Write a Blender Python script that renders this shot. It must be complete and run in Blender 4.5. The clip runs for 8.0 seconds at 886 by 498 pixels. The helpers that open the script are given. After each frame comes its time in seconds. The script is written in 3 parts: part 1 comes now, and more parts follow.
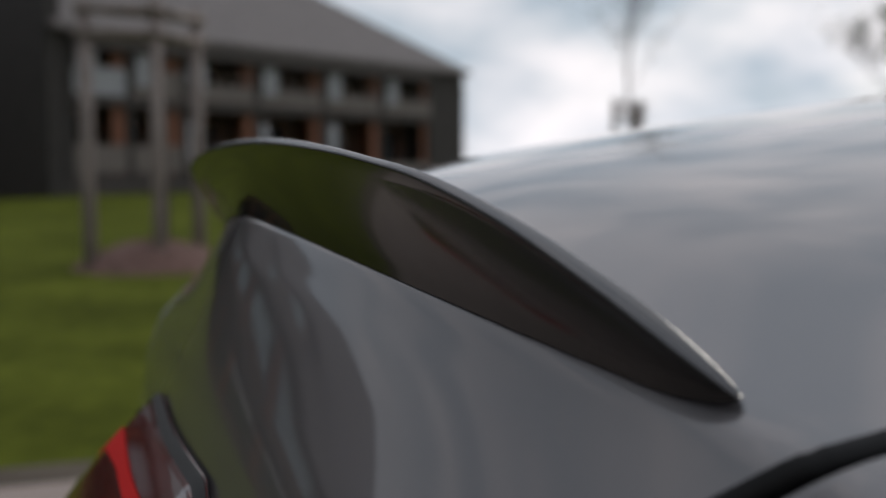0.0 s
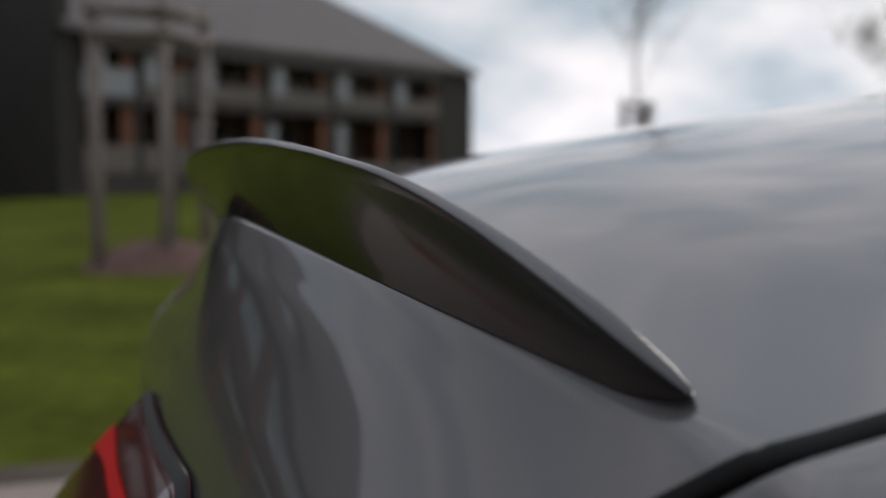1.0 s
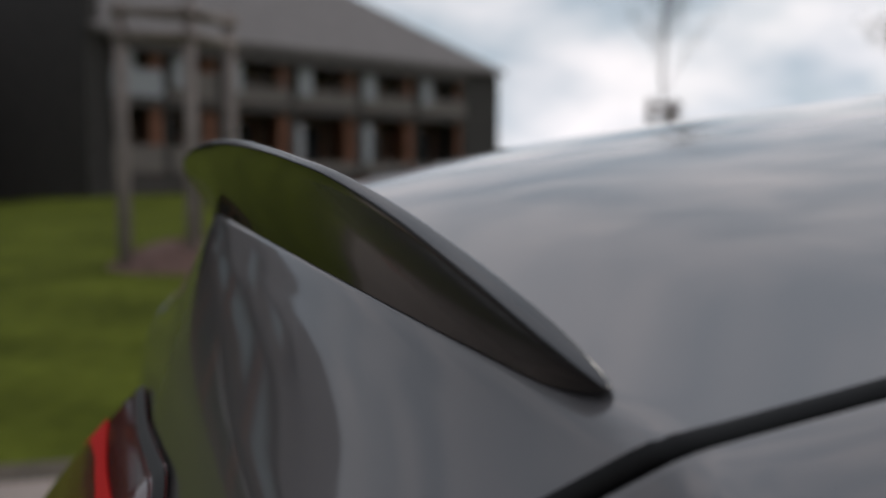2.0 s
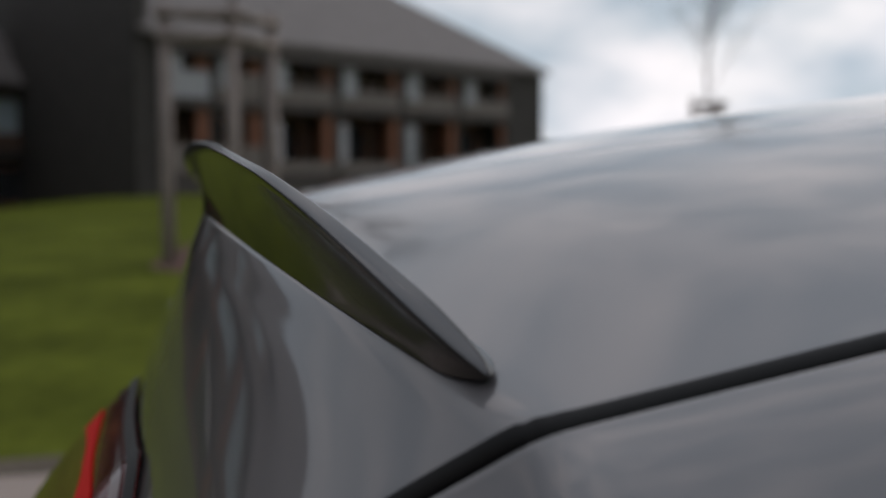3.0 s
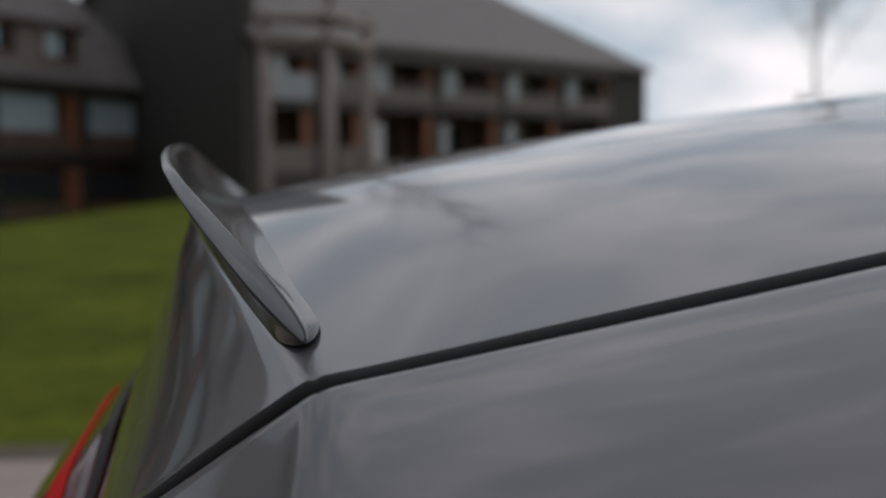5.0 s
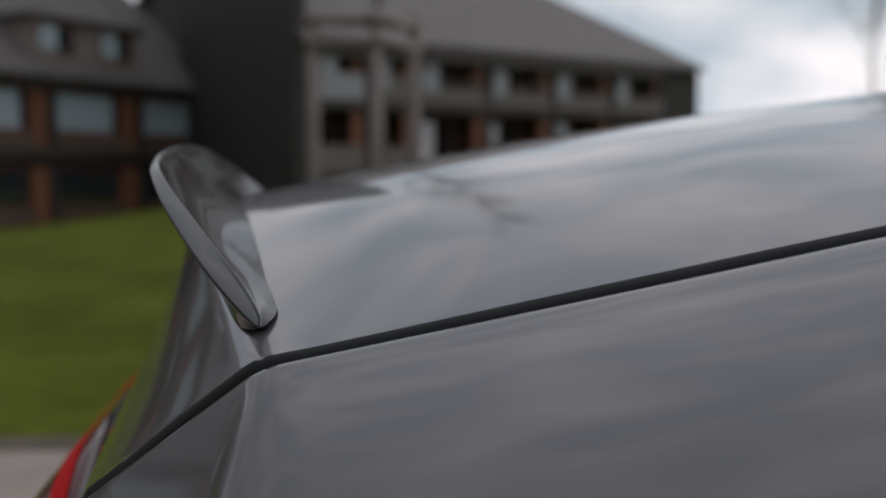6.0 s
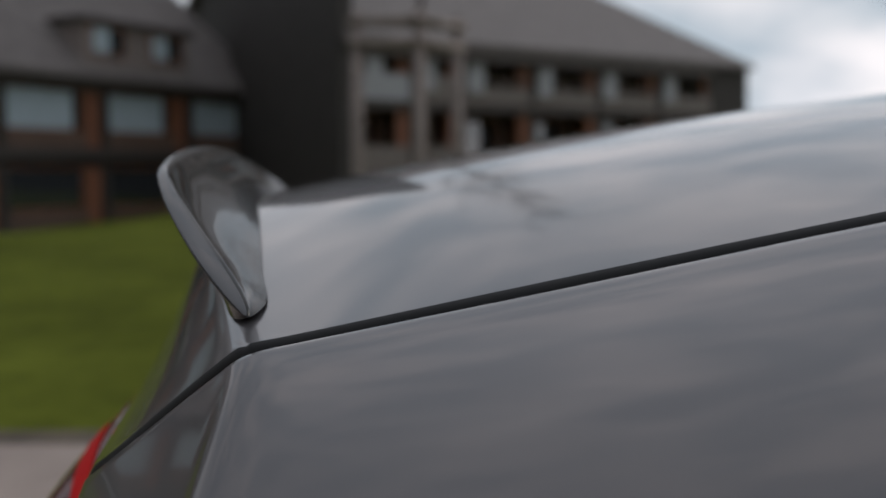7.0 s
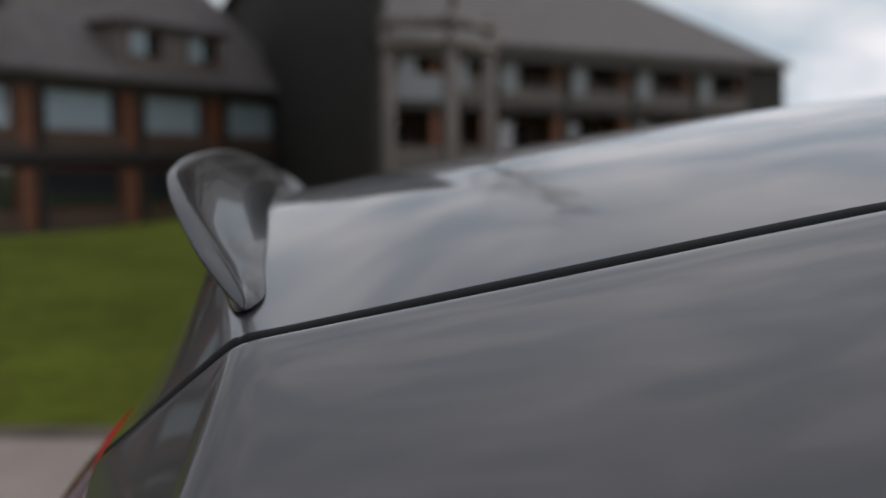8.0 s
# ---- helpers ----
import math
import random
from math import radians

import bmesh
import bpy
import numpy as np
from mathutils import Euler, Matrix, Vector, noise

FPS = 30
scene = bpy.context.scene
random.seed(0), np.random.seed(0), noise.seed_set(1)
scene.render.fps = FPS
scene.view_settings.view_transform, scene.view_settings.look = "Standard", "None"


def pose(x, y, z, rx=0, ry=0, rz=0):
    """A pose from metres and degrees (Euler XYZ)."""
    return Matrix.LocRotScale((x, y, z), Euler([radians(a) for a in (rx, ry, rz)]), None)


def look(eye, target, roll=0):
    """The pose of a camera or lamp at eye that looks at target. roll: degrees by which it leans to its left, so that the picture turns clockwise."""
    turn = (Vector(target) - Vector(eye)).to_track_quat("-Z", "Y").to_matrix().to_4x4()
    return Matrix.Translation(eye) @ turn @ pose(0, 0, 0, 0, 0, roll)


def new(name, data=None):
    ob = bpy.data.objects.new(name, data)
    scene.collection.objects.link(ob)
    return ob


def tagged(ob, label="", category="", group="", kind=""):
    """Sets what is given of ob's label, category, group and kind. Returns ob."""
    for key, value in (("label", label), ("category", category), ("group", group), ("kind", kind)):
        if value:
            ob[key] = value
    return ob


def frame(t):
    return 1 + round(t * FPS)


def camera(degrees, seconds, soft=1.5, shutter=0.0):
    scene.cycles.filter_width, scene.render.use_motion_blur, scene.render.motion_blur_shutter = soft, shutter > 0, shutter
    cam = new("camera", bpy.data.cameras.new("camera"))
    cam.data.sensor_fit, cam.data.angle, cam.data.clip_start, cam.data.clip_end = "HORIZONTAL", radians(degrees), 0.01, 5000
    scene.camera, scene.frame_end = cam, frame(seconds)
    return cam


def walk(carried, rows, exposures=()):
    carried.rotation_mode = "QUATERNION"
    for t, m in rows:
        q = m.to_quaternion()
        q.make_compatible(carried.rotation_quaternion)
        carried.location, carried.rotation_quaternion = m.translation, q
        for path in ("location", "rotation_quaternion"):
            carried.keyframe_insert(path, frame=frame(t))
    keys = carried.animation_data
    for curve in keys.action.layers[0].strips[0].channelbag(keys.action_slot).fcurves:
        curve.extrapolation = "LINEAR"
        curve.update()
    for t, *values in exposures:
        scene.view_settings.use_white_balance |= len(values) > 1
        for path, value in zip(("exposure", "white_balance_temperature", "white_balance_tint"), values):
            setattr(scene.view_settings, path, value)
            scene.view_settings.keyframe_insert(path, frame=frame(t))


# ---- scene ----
cam = camera(49.2, 8.0, soft=1.5)
cam.data.dof.use_dof = True
cam.data.dof.focus_distance = 0.5
cam.data.dof.aperture_fstop = 4.6
ROWS = [
    (0.0, pose(-0.2136, -0.2437, 1.1128, 85.341, -0.082, -18.495)),
    (0.5, pose(-0.2070, -0.2473, 1.1128, 85.344, -0.083, -18.277)),
    (1.0, pose(-0.1970, -0.2539, 1.1128, 85.345, -0.089, -17.986)),
    (1.5, pose(-0.1842, -0.2638, 1.1128, 85.347, -0.073, -17.371)),
    (3.0, pose(-0.1129, -0.3175, 1.1128, 85.349, -0.128, -13.778)),
    (3.5, pose(-0.0869, -0.3395, 1.1128, 85.334, -0.077, -12.279)),
    (4.0, pose(-0.0582, -0.3623, 1.1126, 85.313, -0.011, -10.711)),
    (4.5, pose(-0.0295, -0.3851, 1.1126, 85.308, 0.048, -9.252)),
    (6.0, pose(0.0491, -0.4554, 1.1126, 85.302, 0.006, -4.714)),
    (6.5, pose(0.0683, -0.4743, 1.1129, 85.288, 0.059, -3.431)),
    (7.0, pose(0.0855, -0.4914, 1.1131, 85.298, 0.090, -1.995)),
    (7.5, pose(0.0991, -0.5086, 1.1135, 85.315, 0.138, -0.753)),
    (8.0, pose(0.1136, -0.5251, 1.1139, 85.317, 0.223, 0.000)),
]
walk(cam, ROWS)
scene.view_settings.exposure = 0.03

# ---- light: overcast evening sky, low sun behind thin cloud ----
SUN_AZ, SUN_EL = radians(62), radians(18)
world = bpy.data.worlds.new("sky")
scene.world = world
world.use_nodes = True
wt = world.node_tree
wn, wl = wt.nodes, wt.links
wn.clear()
w_out = wn.new("ShaderNodeOutputWorld")
w_bg = wn.new("ShaderNodeBackground")
w_sky = wn.new("ShaderNodeTexSky")
w_sky.sky_type = "NISHITA"
w_sky.sun_disc = False
w_sky.sun_elevation = SUN_EL
w_sky.sun_rotation = SUN_AZ
w_co = wn.new("ShaderNodeTexCoord")
w_map = wn.new("ShaderNodeMapping")
w_map.inputs["Scale"].default_value = (1.6, 1.6, 3.4)
w_noise = wn.new("ShaderNodeTexNoise")
w_noise.inputs["Scale"].default_value = 2.3
w_noise.inputs["Detail"].default_value = 7
w_noise.inputs["Roughness"].default_value = 0.56
w_ramp = wn.new("ShaderNodeValToRGB")
w_ramp.color_ramp.elements[0].position, w_ramp.color_ramp.elements[0].color = 0.36, (0, 0, 0, 1)
w_ramp.color_ramp.elements[1].position, w_ramp.color_ramp.elements[1].color = 0.62, (1, 1, 1, 1)
w_noise2 = wn.new("ShaderNodeTexNoise")
w_noise2.inputs["Scale"].default_value = 3.4
w_noise2.inputs["Detail"].default_value = 4
w_noise2.inputs["Roughness"].default_value = 0.5
w_cloud = wn.new("ShaderNodeValToRGB")
w_cloud.color_ramp.elements[0].position, w_cloud.color_ramp.elements[0].color = 0.38, (4.5, 5.2, 5.95, 1)
w_cloud.color_ramp.elements[1].position, w_cloud.color_ramp.elements[1].color = 0.7, (9.9, 9.4, 9.6, 1)
w_mix = wn.new("ShaderNodeMix")
w_mix.data_type = "RGBA"
wl.new(w_co.outputs["Generated"], w_map.inputs["Vector"])
wl.new(w_map.outputs["Vector"], w_noise.inputs["Vector"])
wl.new(w_map.outputs["Vector"], w_noise2.inputs["Vector"])
wl.new(w_noise.outputs["Fac"], w_ramp.inputs["Fac"])
wl.new(w_noise2.outputs["Fac"], w_cloud.inputs["Fac"])
w_cov = wn.new("ShaderNodeMapRange")
w_cov.inputs["To Min"].default_value = 0.86
w_cov.inputs["To Max"].default_value = 1.0
wl.new(w_ramp.outputs["Color"], w_cov.inputs["Value"])
wl.new(w_cov.outputs["Result"], w_mix.inputs["Factor"])
wl.new(w_sky.outputs["Color"], w_mix.inputs["A"])
# thin cloud brightens towards the hidden sun
w_dot = wn.new("ShaderNodeVectorMath")
w_dot.operation = "DOT_PRODUCT"
w_dot.inputs[1].default_value = (math.sin(SUN_AZ), math.cos(SUN_AZ), 0.0)
w_gain = wn.new("ShaderNodeMath")
w_gain.operation = "MULTIPLY_ADD"
w_gain.inputs[1].default_value = 0.26
w_gain.inputs[2].default_value = 0.65
# it is brightest low over the land and again towards the zenith
w_sep = wn.new("ShaderNodeSeparateXYZ")
w_sq = wn.new("ShaderNodeMath")
w_sq.operation = "POWER"
w_sq.inputs[1].default_value = 4.0
w_up = wn.new("ShaderNodeMath")
w_up.operation = "MULTIPLY_ADD"
w_up.inputs[1].default_value = 0.9
wl.new(w_co.outputs["Generated"], w_sep.inputs["Vector"])
wl.new(w_sep.outputs["Z"], w_sq.inputs[0])
wl.new(w_sq.outputs["Value"], w_up.inputs[0])
w_inv = wn.new("ShaderNodeMath")
w_inv.operation = "SUBTRACT"
w_inv.inputs[0].default_value = 1.0
w_cube = wn.new("ShaderNodeMath")
w_cube.operation = "POWER"
w_cube.inputs[1].default_value = 3.0
w_low = wn.new("ShaderNodeMath")
w_low.operation = "MULTIPLY_ADD"
w_low.inputs[1].default_value = 0.27
wl.new(w_sep.outputs["Z"], w_inv.inputs[1])
wl.new(w_inv.outputs["Value"], w_cube.inputs[0])
wl.new(w_cube.outputs["Value"], w_low.inputs[0])
wl.new(w_gain.outputs["Value"], w_low.inputs[2])
wl.new(w_low.outputs["Value"], w_up.inputs[2])
w_scale = wn.new("ShaderNodeVectorMath")
w_scale.operation = "SCALE"
wl.new(w_co.outputs["Generated"], w_dot.inputs[0])
wl.new(w_dot.outputs["Value"], w_gain.inputs[0])
wl.new(w_cloud.outputs["Color"], w_scale.inputs[0])
wl.new(w_up.outputs["Value"], w_scale.inputs["Scale"])
wl.new(w_scale.outputs["Vector"], w_mix.inputs["B"])
wl.new(w_mix.outputs["Result"], w_bg.inputs["Color"])
w_bg.inputs["Strength"].default_value = 0.10
wl.new(w_bg.outputs["Background"], w_out.inputs["Surface"])

sun = new("sun", bpy.data.lights.new("sun", "SUN"))
sun.data.energy = 0.6
sun.data.angle = radians(18)
sun.data.color = (1.0, 0.93, 0.84)
sun_dir = Vector((math.sin(SUN_AZ) * math.cos(SUN_EL), math.cos(SUN_AZ) * math.cos(SUN_EL), math.sin(SUN_EL)))
sun.matrix_world = look(sun_dir * 60, (0, 0, 0))


# ---- materials ----
def material(name, colour, rough=0.5, metal=0.0, var=0.15, scale=8.0, bump=0.0, bump_scale=60.0, coat=0.0, spec=0.5, second=None):
    """A Principled surface with colour variation at two scales and fine relief."""
    m = bpy.data.materials.new(name)
    m.use_nodes = True
    nt = m.node_tree
    n, l = nt.nodes, nt.links
    b = n["Principled BSDF"]
    b.inputs["Roughness"].default_value = rough
    b.inputs["Metallic"].default_value = metal
    b.inputs["Coat Weight"].default_value = coat
    b.inputs["Coat Roughness"].default_value = 0.02
    b.inputs["Specular IOR Level"].default_value = spec
    co = n.new("ShaderNodeTexCoord")
    big, fine = n.new("ShaderNodeTexNoise"), n.new("ShaderNodeTexNoise")
    big.inputs["Scale"].default_value = scale
    big.inputs["Detail"].default_value = 4
    fine.inputs["Scale"].default_value = scale * 9
    fine.inputs["Detail"].default_value = 3
    l.new(co.outputs["Object"], big.inputs["Vector"])
    l.new(co.outputs["Object"], fine.inputs["Vector"])
    half = n.new("ShaderNodeMix")
    half.inputs["Factor"].default_value = 0.35
    l.new(big.outputs["Fac"], half.inputs["A"])
    l.new(fine.outputs["Fac"], half.inputs["B"])
    ramp = n.new("ShaderNodeValToRGB")
    other = second or colour
    ramp.color_ramp.elements[0].position = 0.3
    ramp.color_ramp.elements[0].color = (*[c * (1 - var) for c in colour], 1)
    ramp.color_ramp.elements[1].position = 0.7
    ramp.color_ramp.elements[1].color = (*[min(1, c * (1 + var)) for c in other], 1)
    l.new(half.outputs["Result"], ramp.inputs["Fac"])
    l.new(ramp.outputs["Color"], b.inputs["Base Color"])
    if bump:
        bn, bp = n.new("ShaderNodeTexNoise"), n.new("ShaderNodeBump")
        bn.inputs["Scale"].default_value = bump_scale
        bn.inputs["Detail"].default_value = 5
        bp.inputs["Strength"].default_value = bump
        bp.inputs["Distance"].default_value = 0.02
        l.new(co.outputs["Object"], bn.inputs["Vector"])
        l.new(bn.outputs["Fac"], bp.inputs["Height"])
        l.new(bp.outputs["Normal"], b.inputs["Normal"])
    return m


def glass_material(name, colour, rough=0.02, mirror=0.0):
    m = bpy.data.materials.new(name)
    m.use_nodes = True
    b = m.node_tree.nodes["Principled BSDF"]
    b.inputs["Base Color"].default_value = (*colour, 1)
    b.inputs["Roughness"].default_value = rough
    b.inputs["IOR"].default_value = 1.5 + mirror
    return m


PAINT = material("grey_car_paint", (0.128, 0.12, 0.124), rough=0.34, metal=0.5, var=0.03, scale=3, coat=1.0)
GLOSS_BLACK = material("gloss_black", (0.007, 0.007, 0.0075), rough=0.2, var=0.1, scale=5, coat=0.5, spec=0.15)
# near-black standing in for shade on the lid's grey rolled edge
EDGE_SHADE = material("edge_gap_shade", (0.009, 0.009, 0.0095), rough=0.45, var=0.15, scale=20, spec=0.2)
LIP_GREY = glass_material("polished_black_rim", (0.032, 0.031, 0.035), 0.22, 0.2)
RUBBER = material("black_rubber", (0.012, 0.012, 0.012), rough=0.6, var=0.2, scale=30)
SEAL = material("dark_seal", (0.008, 0.008, 0.008), rough=0.7, var=0.2, scale=30)
PAINT.node_tree.nodes["Principled BSDF"].inputs["Coat IOR"].default_value = 1.6
LENS_DARK = material("dark_red_lens", (0.09, 0.008, 0.008), rough=0.15, var=0.2, scale=12, coat=1.0)
LENS_CLEAR = material("clear_lens", (0.17, 0.13, 0.13), rough=0.12, var=0.1, scale=20, coat=1.0)
ALLOY = material("alloy", (0.35, 0.35, 0.36), rough=0.3, metal=1.0, var=0.05)
CAR_GLASS = glass_material("car_glass", (0.012, 0.014, 0.016), 0.01, 0.2)
LIGHT_RED = bpy.data.materials.new("lit_tail_lamp")
LIGHT_RED.use_nodes = True
_b = LIGHT_RED.node_tree.nodes["Principled BSDF"]
_b.inputs["Base Color"].default_value = (0.12, 0.001, 0.001, 1)
_b.inputs["Specular IOR Level"].default_value = 0.2
_b.inputs["Emission Color"].default_value = (1.0, 0.0, 0.0, 1)
_b.inputs["Emission Strength"].default_value = 0.16
GRASS = material("lawn_grass", (0.055, 0.067, 0.008), rough=0.95, var=0.35, scale=0.7, bump=0.9, bump_scale=25, second=(0.094, 0.109, 0.014), spec=0.04)
ROAD = material("concrete_paving", (0.31, 0.25, 0.218), rough=0.85, var=0.15, scale=3, bump=0.4, bump_scale=120)
SOIL = material("bare_soil", (0.09, 0.07, 0.05), rough=0.95, var=0.35, scale=5, bump=1.0, bump_scale=30)
MULCH = material("bark_mulch", (0.15, 0.085, 0.07), rough=0.95, var=0.5, scale=9, bump=1.0, bump_scale=40)
STAKE = material("weathered_stake_wood", (0.24, 0.2, 0.185), rough=0.8, var=0.25, scale=6, bump=0.4, bump_scale=40)
BARK = material("tree_bark", (0.07, 0.055, 0.045), rough=0.9, var=0.35, scale=12, bump=0.8, bump_scale=60)
LEAF = material("young_leaves", (0.05, 0.075, 0.015), rough=0.7, var=0.4, scale=2)
LEAF_BROWN = material("budding_leaves", (0.09, 0.07, 0.03), rough=0.7, var=0.4, scale=2)
DARK_TIMBER = material("dark_stained_timber", (0.034, 0.029, 0.026), rough=0.75, var=0.3, scale=1.5, bump=0.4, bump_scale=14)
WARM_TIMBER = material("orange_brown_timber", (0.22, 0.088, 0.048), rough=0.6, var=0.3, scale=2.5, bump=0.2, bump_scale=14)
PALE_PANEL = material("pale_balcony_panel", (0.15, 0.125, 0.11), rough=0.5, var=0.15, scale=1.5)
WHITE_PANEL = material("white_wall_panel", (0.33, 0.335, 0.35), rough=0.6, var=0.08, scale=1.5)
ROOFING = material("grey_roof_shingle", (0.135, 0.118, 0.112), rough=0.8, var=0.25, scale=1.2, bump=0.5, bump_scale=8)
SLAB = material("dark_slab_edge", (0.055, 0.045, 0.04), rough=0.7, var=0.2, scale=2)
INTERIOR = material("dim_recess_wall", (0.12, 0.075, 0.055), rough=0.8, var=0.2, scale=1)
PANE = glass_material("window_glass", (0.03, 0.035, 0.04), 0.02, 0.9)
# pale blue-grey that paints the sky's reflection on house windows
SKY_SHEEN = material("pale_sky_sheen", (0.42, 0.5, 0.55), rough=0.9, var=0.12, scale=3)


# ---- mesh helpers ----
def part(name, bm, mat, parent=None, label="", smooth=True):
    me = bpy.data.meshes.new(name)
    bmesh.ops.recalc_face_normals(bm, faces=bm.faces)
    bm.to_mesh(me)
    bm.free()
    me.materials.append(mat)
    if smooth:
        for f in me.polygons:
            f.use_smooth = True
    ob = new(name, me)
    if parent is not None:
        ob.parent = parent
    return tagged(ob, label=label)


def empty(name, m, label, category, group="", kind=""):
    ob = new(name)
    ob.matrix_world = m
    ob.empty_display_size = 0.2
    return tagged(ob, label, category, group, kind)


def grid(rows, closed=False):
    """A sheet through rows of points."""
    bm = bmesh.new()
    vs = [[bm.verts.new(p) for p in r] for r in rows]
    for a, b in zip(vs[:-1], vs[1:]):
        k = len(a)
        for i in range(k if closed else k - 1):
            j = (i + 1) % k
            try:
                bm.faces.new((a[i], a[j], b[j], b[i]))
            except ValueError:
                pass
    bmesh.ops.remove_doubles(bm, verts=bm.verts, dist=1e-6)
    return bm


def add_box(bm, x0, y0, z0, x1, y1, z1, bevel=0.0):
    made = bmesh.ops.create_cube(bm, size=1, matrix=Matrix.LocRotScale(((x0 + x1) / 2, (y0 + y1) / 2, (z0 + z1) / 2), None, (x1 - x0, y1 - y0, z1 - z0)))
    if bevel:
        es = list({e for v in made["verts"] for e in v.link_edges})
        bmesh.ops.bevel(bm, geom=es, offset=bevel, segments=1, affect="EDGES")


def box(x0, y0, z0, x1, y1, z1, bevel=0.0):
    bm = bmesh.new()
    add_box(bm, x0, y0, z0, x1, y1, z1, bevel)
    return bm


def tube(bm, pts, radii, k=8):
    """A tapered tube through points, closed at both ends."""
    rings = []
    for i, p in enumerate(pts):
        a, b = pts[max(i - 1, 0)], pts[min(i + 1, len(pts) - 1)]
        d = (b - a).normalized()
        s = d.orthogonal().normalized()
        t = d.cross(s)
        rings.append([bm.verts.new(p + radii[i] * (math.cos(q) * s + math.sin(q) * t)) for q in [2 * math.pi * j / k for j in range(k)]])
    for a, b in zip(rings[:-1], rings[1:]):
        for j in range(k):
            bm.faces.new((a[j], a[(j + 1) % k], b[(j + 1) % k], b[j]))
    bm.faces.new(rings[0][::-1])
    bm.faces.new(rings[-1])


def spline(x, xs, ys):
    """Smooth interpolation through xs, ys."""
    xs, ys = np.array(xs), np.array(ys)
    m = np.gradient(ys, xs)
    i = int(np.clip(np.searchsorted(xs, x) - 1, 0, len(xs) - 2))
    h = xs[i + 1] - xs[i]
    s = min(max((x - xs[i]) / h, 0), 1)
    return float((2 * s**3 - 3 * s**2 + 1) * ys[i] + (s**3 - 2 * s**2 + s) * h * m[i] + (3 * s**2 - 2 * s**3) * ys[i + 1] + (s**3 - s**2) * h * m[i + 1])


def bezier(a, b, c, n):
    return [a * (1 - t) ** 2 + b * 2 * t * (1 - t) + c * t * t for t in [i / n for i in range(n + 1)]]


# ---- ground ----
def smoothstep(a, b, x):
    t = min(max((x - a) / (b - a), 0), 1)
    return t * t * (3 - 2 * t)


def terrain(x, y):
    """The ground falls away towards the lower house and rises a little by the long one."""
    far = smoothstep(9, 34, y)
    side = spline(min(max(x, -30), 40), [-30, -17, -10.5, -4, 3, 40], [-1.7, -1.3, -0.75, 0.1, 0.3, 0.35])
    return far * side


def build_ground():
    xs = [-900, -300, -120, -60, -40] + [x for x in range(-30, 42, 2)] + [60, 120, 300, 900]
    ys = [-900, -300, -100, -40, -20, -10, -4, 0, 2.5, 3.5, 4.5, 6, 8] + [y for y in range(10, 62, 2)] + [80, 120, 300, 900]
    bm = grid([[Vector((x, y, terrain(x, y) - 0.03)) for x in xs] for y in ys])
    tagged(part("ground", bm, GRASS), "mown green lawn on gently sloping ground", "lawn", kind="structure")
    # paved strip on which the car stands
    edge = [(x, 3.42 + 0.05 * noise.noise(Vector((x * 0.8, 0, 0)))) for x in [-60 + 0.5 * i for i in range(241)]]
    bm = grid([[Vector((x, y, 0.0)) for x, y in edge], [Vector((x, -9, 0.0)) for x, _ in edge], [Vector((x, -9, -0.06)) for x, _ in edge]])
    tagged(part("pavement", bm, ROAD, smooth=False), "pale tan paved parking strip under the car", "pavement", kind="structure")
    rim = [(x, 3.42 + 0.05 * noise.noise(Vector((x * 0.8, 0, 0))), 3.72 + 0.12 * noise.noise(Vector((x * 1.7, 4, 0)))) for x in [-60 + 0.5 * i for i in range(241)]]
    bm = grid([[Vector((x, a, 0.002)) for x, a, b in rim], [Vector((x, (a + b) / 2, 0.02)) for x, a, b in rim], [Vector((x, b, -0.025)) for x, a, b in rim]])
    tagged(part("verge", bm, SOIL), "worn brown earth verge between paving and lawn", "verge", kind="structure")


build_ground()

# ---- the car ----
S, PHI, KINK = 0.8, radians(3.5), 1.02
MID = 0.7


def at_car(u, w, z):
    """Car plan (u ahead, w across from the lid's corner, z) to the car's own metres."""
    return Vector((S * u, S * w, KINK + S * (z - 1)))


def mirror(v):
    return Vector((v.x, 2 * S * MID - v.y, v.z))


CENTRE_U = [-0.1, -0.03, 0.0786, 0.2256, 0.4686, 0.7586, 0.9286, 1.1086]
CENTRE_Z = [1.0690, 1.0862, 1.1095, 1.1380, 1.1778, 1.2170, 1.2378, 1.2547]
EDGE_U = [0.0, 0.2, 0.43, 0.8, 1.2]
EDGE_W = [0.0000, -0.0368, -0.0793, -0.1301, -0.1577]
EDGE_Z = [1.0, 1.0442, 1.095, 1.155, 1.195]
REAR_C = [(-0.1000, 1.0690), (-0.1090, 1.0450), (-0.1180, 1.020), (-0.1400, 0.950), (-0.1680, 0.875), (-0.1920, 0.790), (-0.2430, 0.680), (-0.2680, 0.580)]
REAR_E = [(0.0000, 0.0000, 1.000), (-0.0208, 0.0171, 0.982), (-0.0520, 0.0438, 0.955), (-0.0936, 0.0781, 0.918), (-0.1299, 0.1066, 0.885), (-0.1557, 0.1235, 0.820), (-0.1711, 0.1328, 0.720), (-0.1783, 0.1375, 0.620)]


def raw_edge(a):
    """The lid's border: a > 0 along the deck, a < 0 down the rear corner."""
    if a >= 0:
        return Vector((a, spline(a, EDGE_U, EDGE_W), spline(a, EDGE_U, EDGE_Z)))
    k = np.linspace(0, 1, len(REAR_E))
    return Vector([spline(-a, k, [e[c] for e in REAR_E]) for c in range(3)])


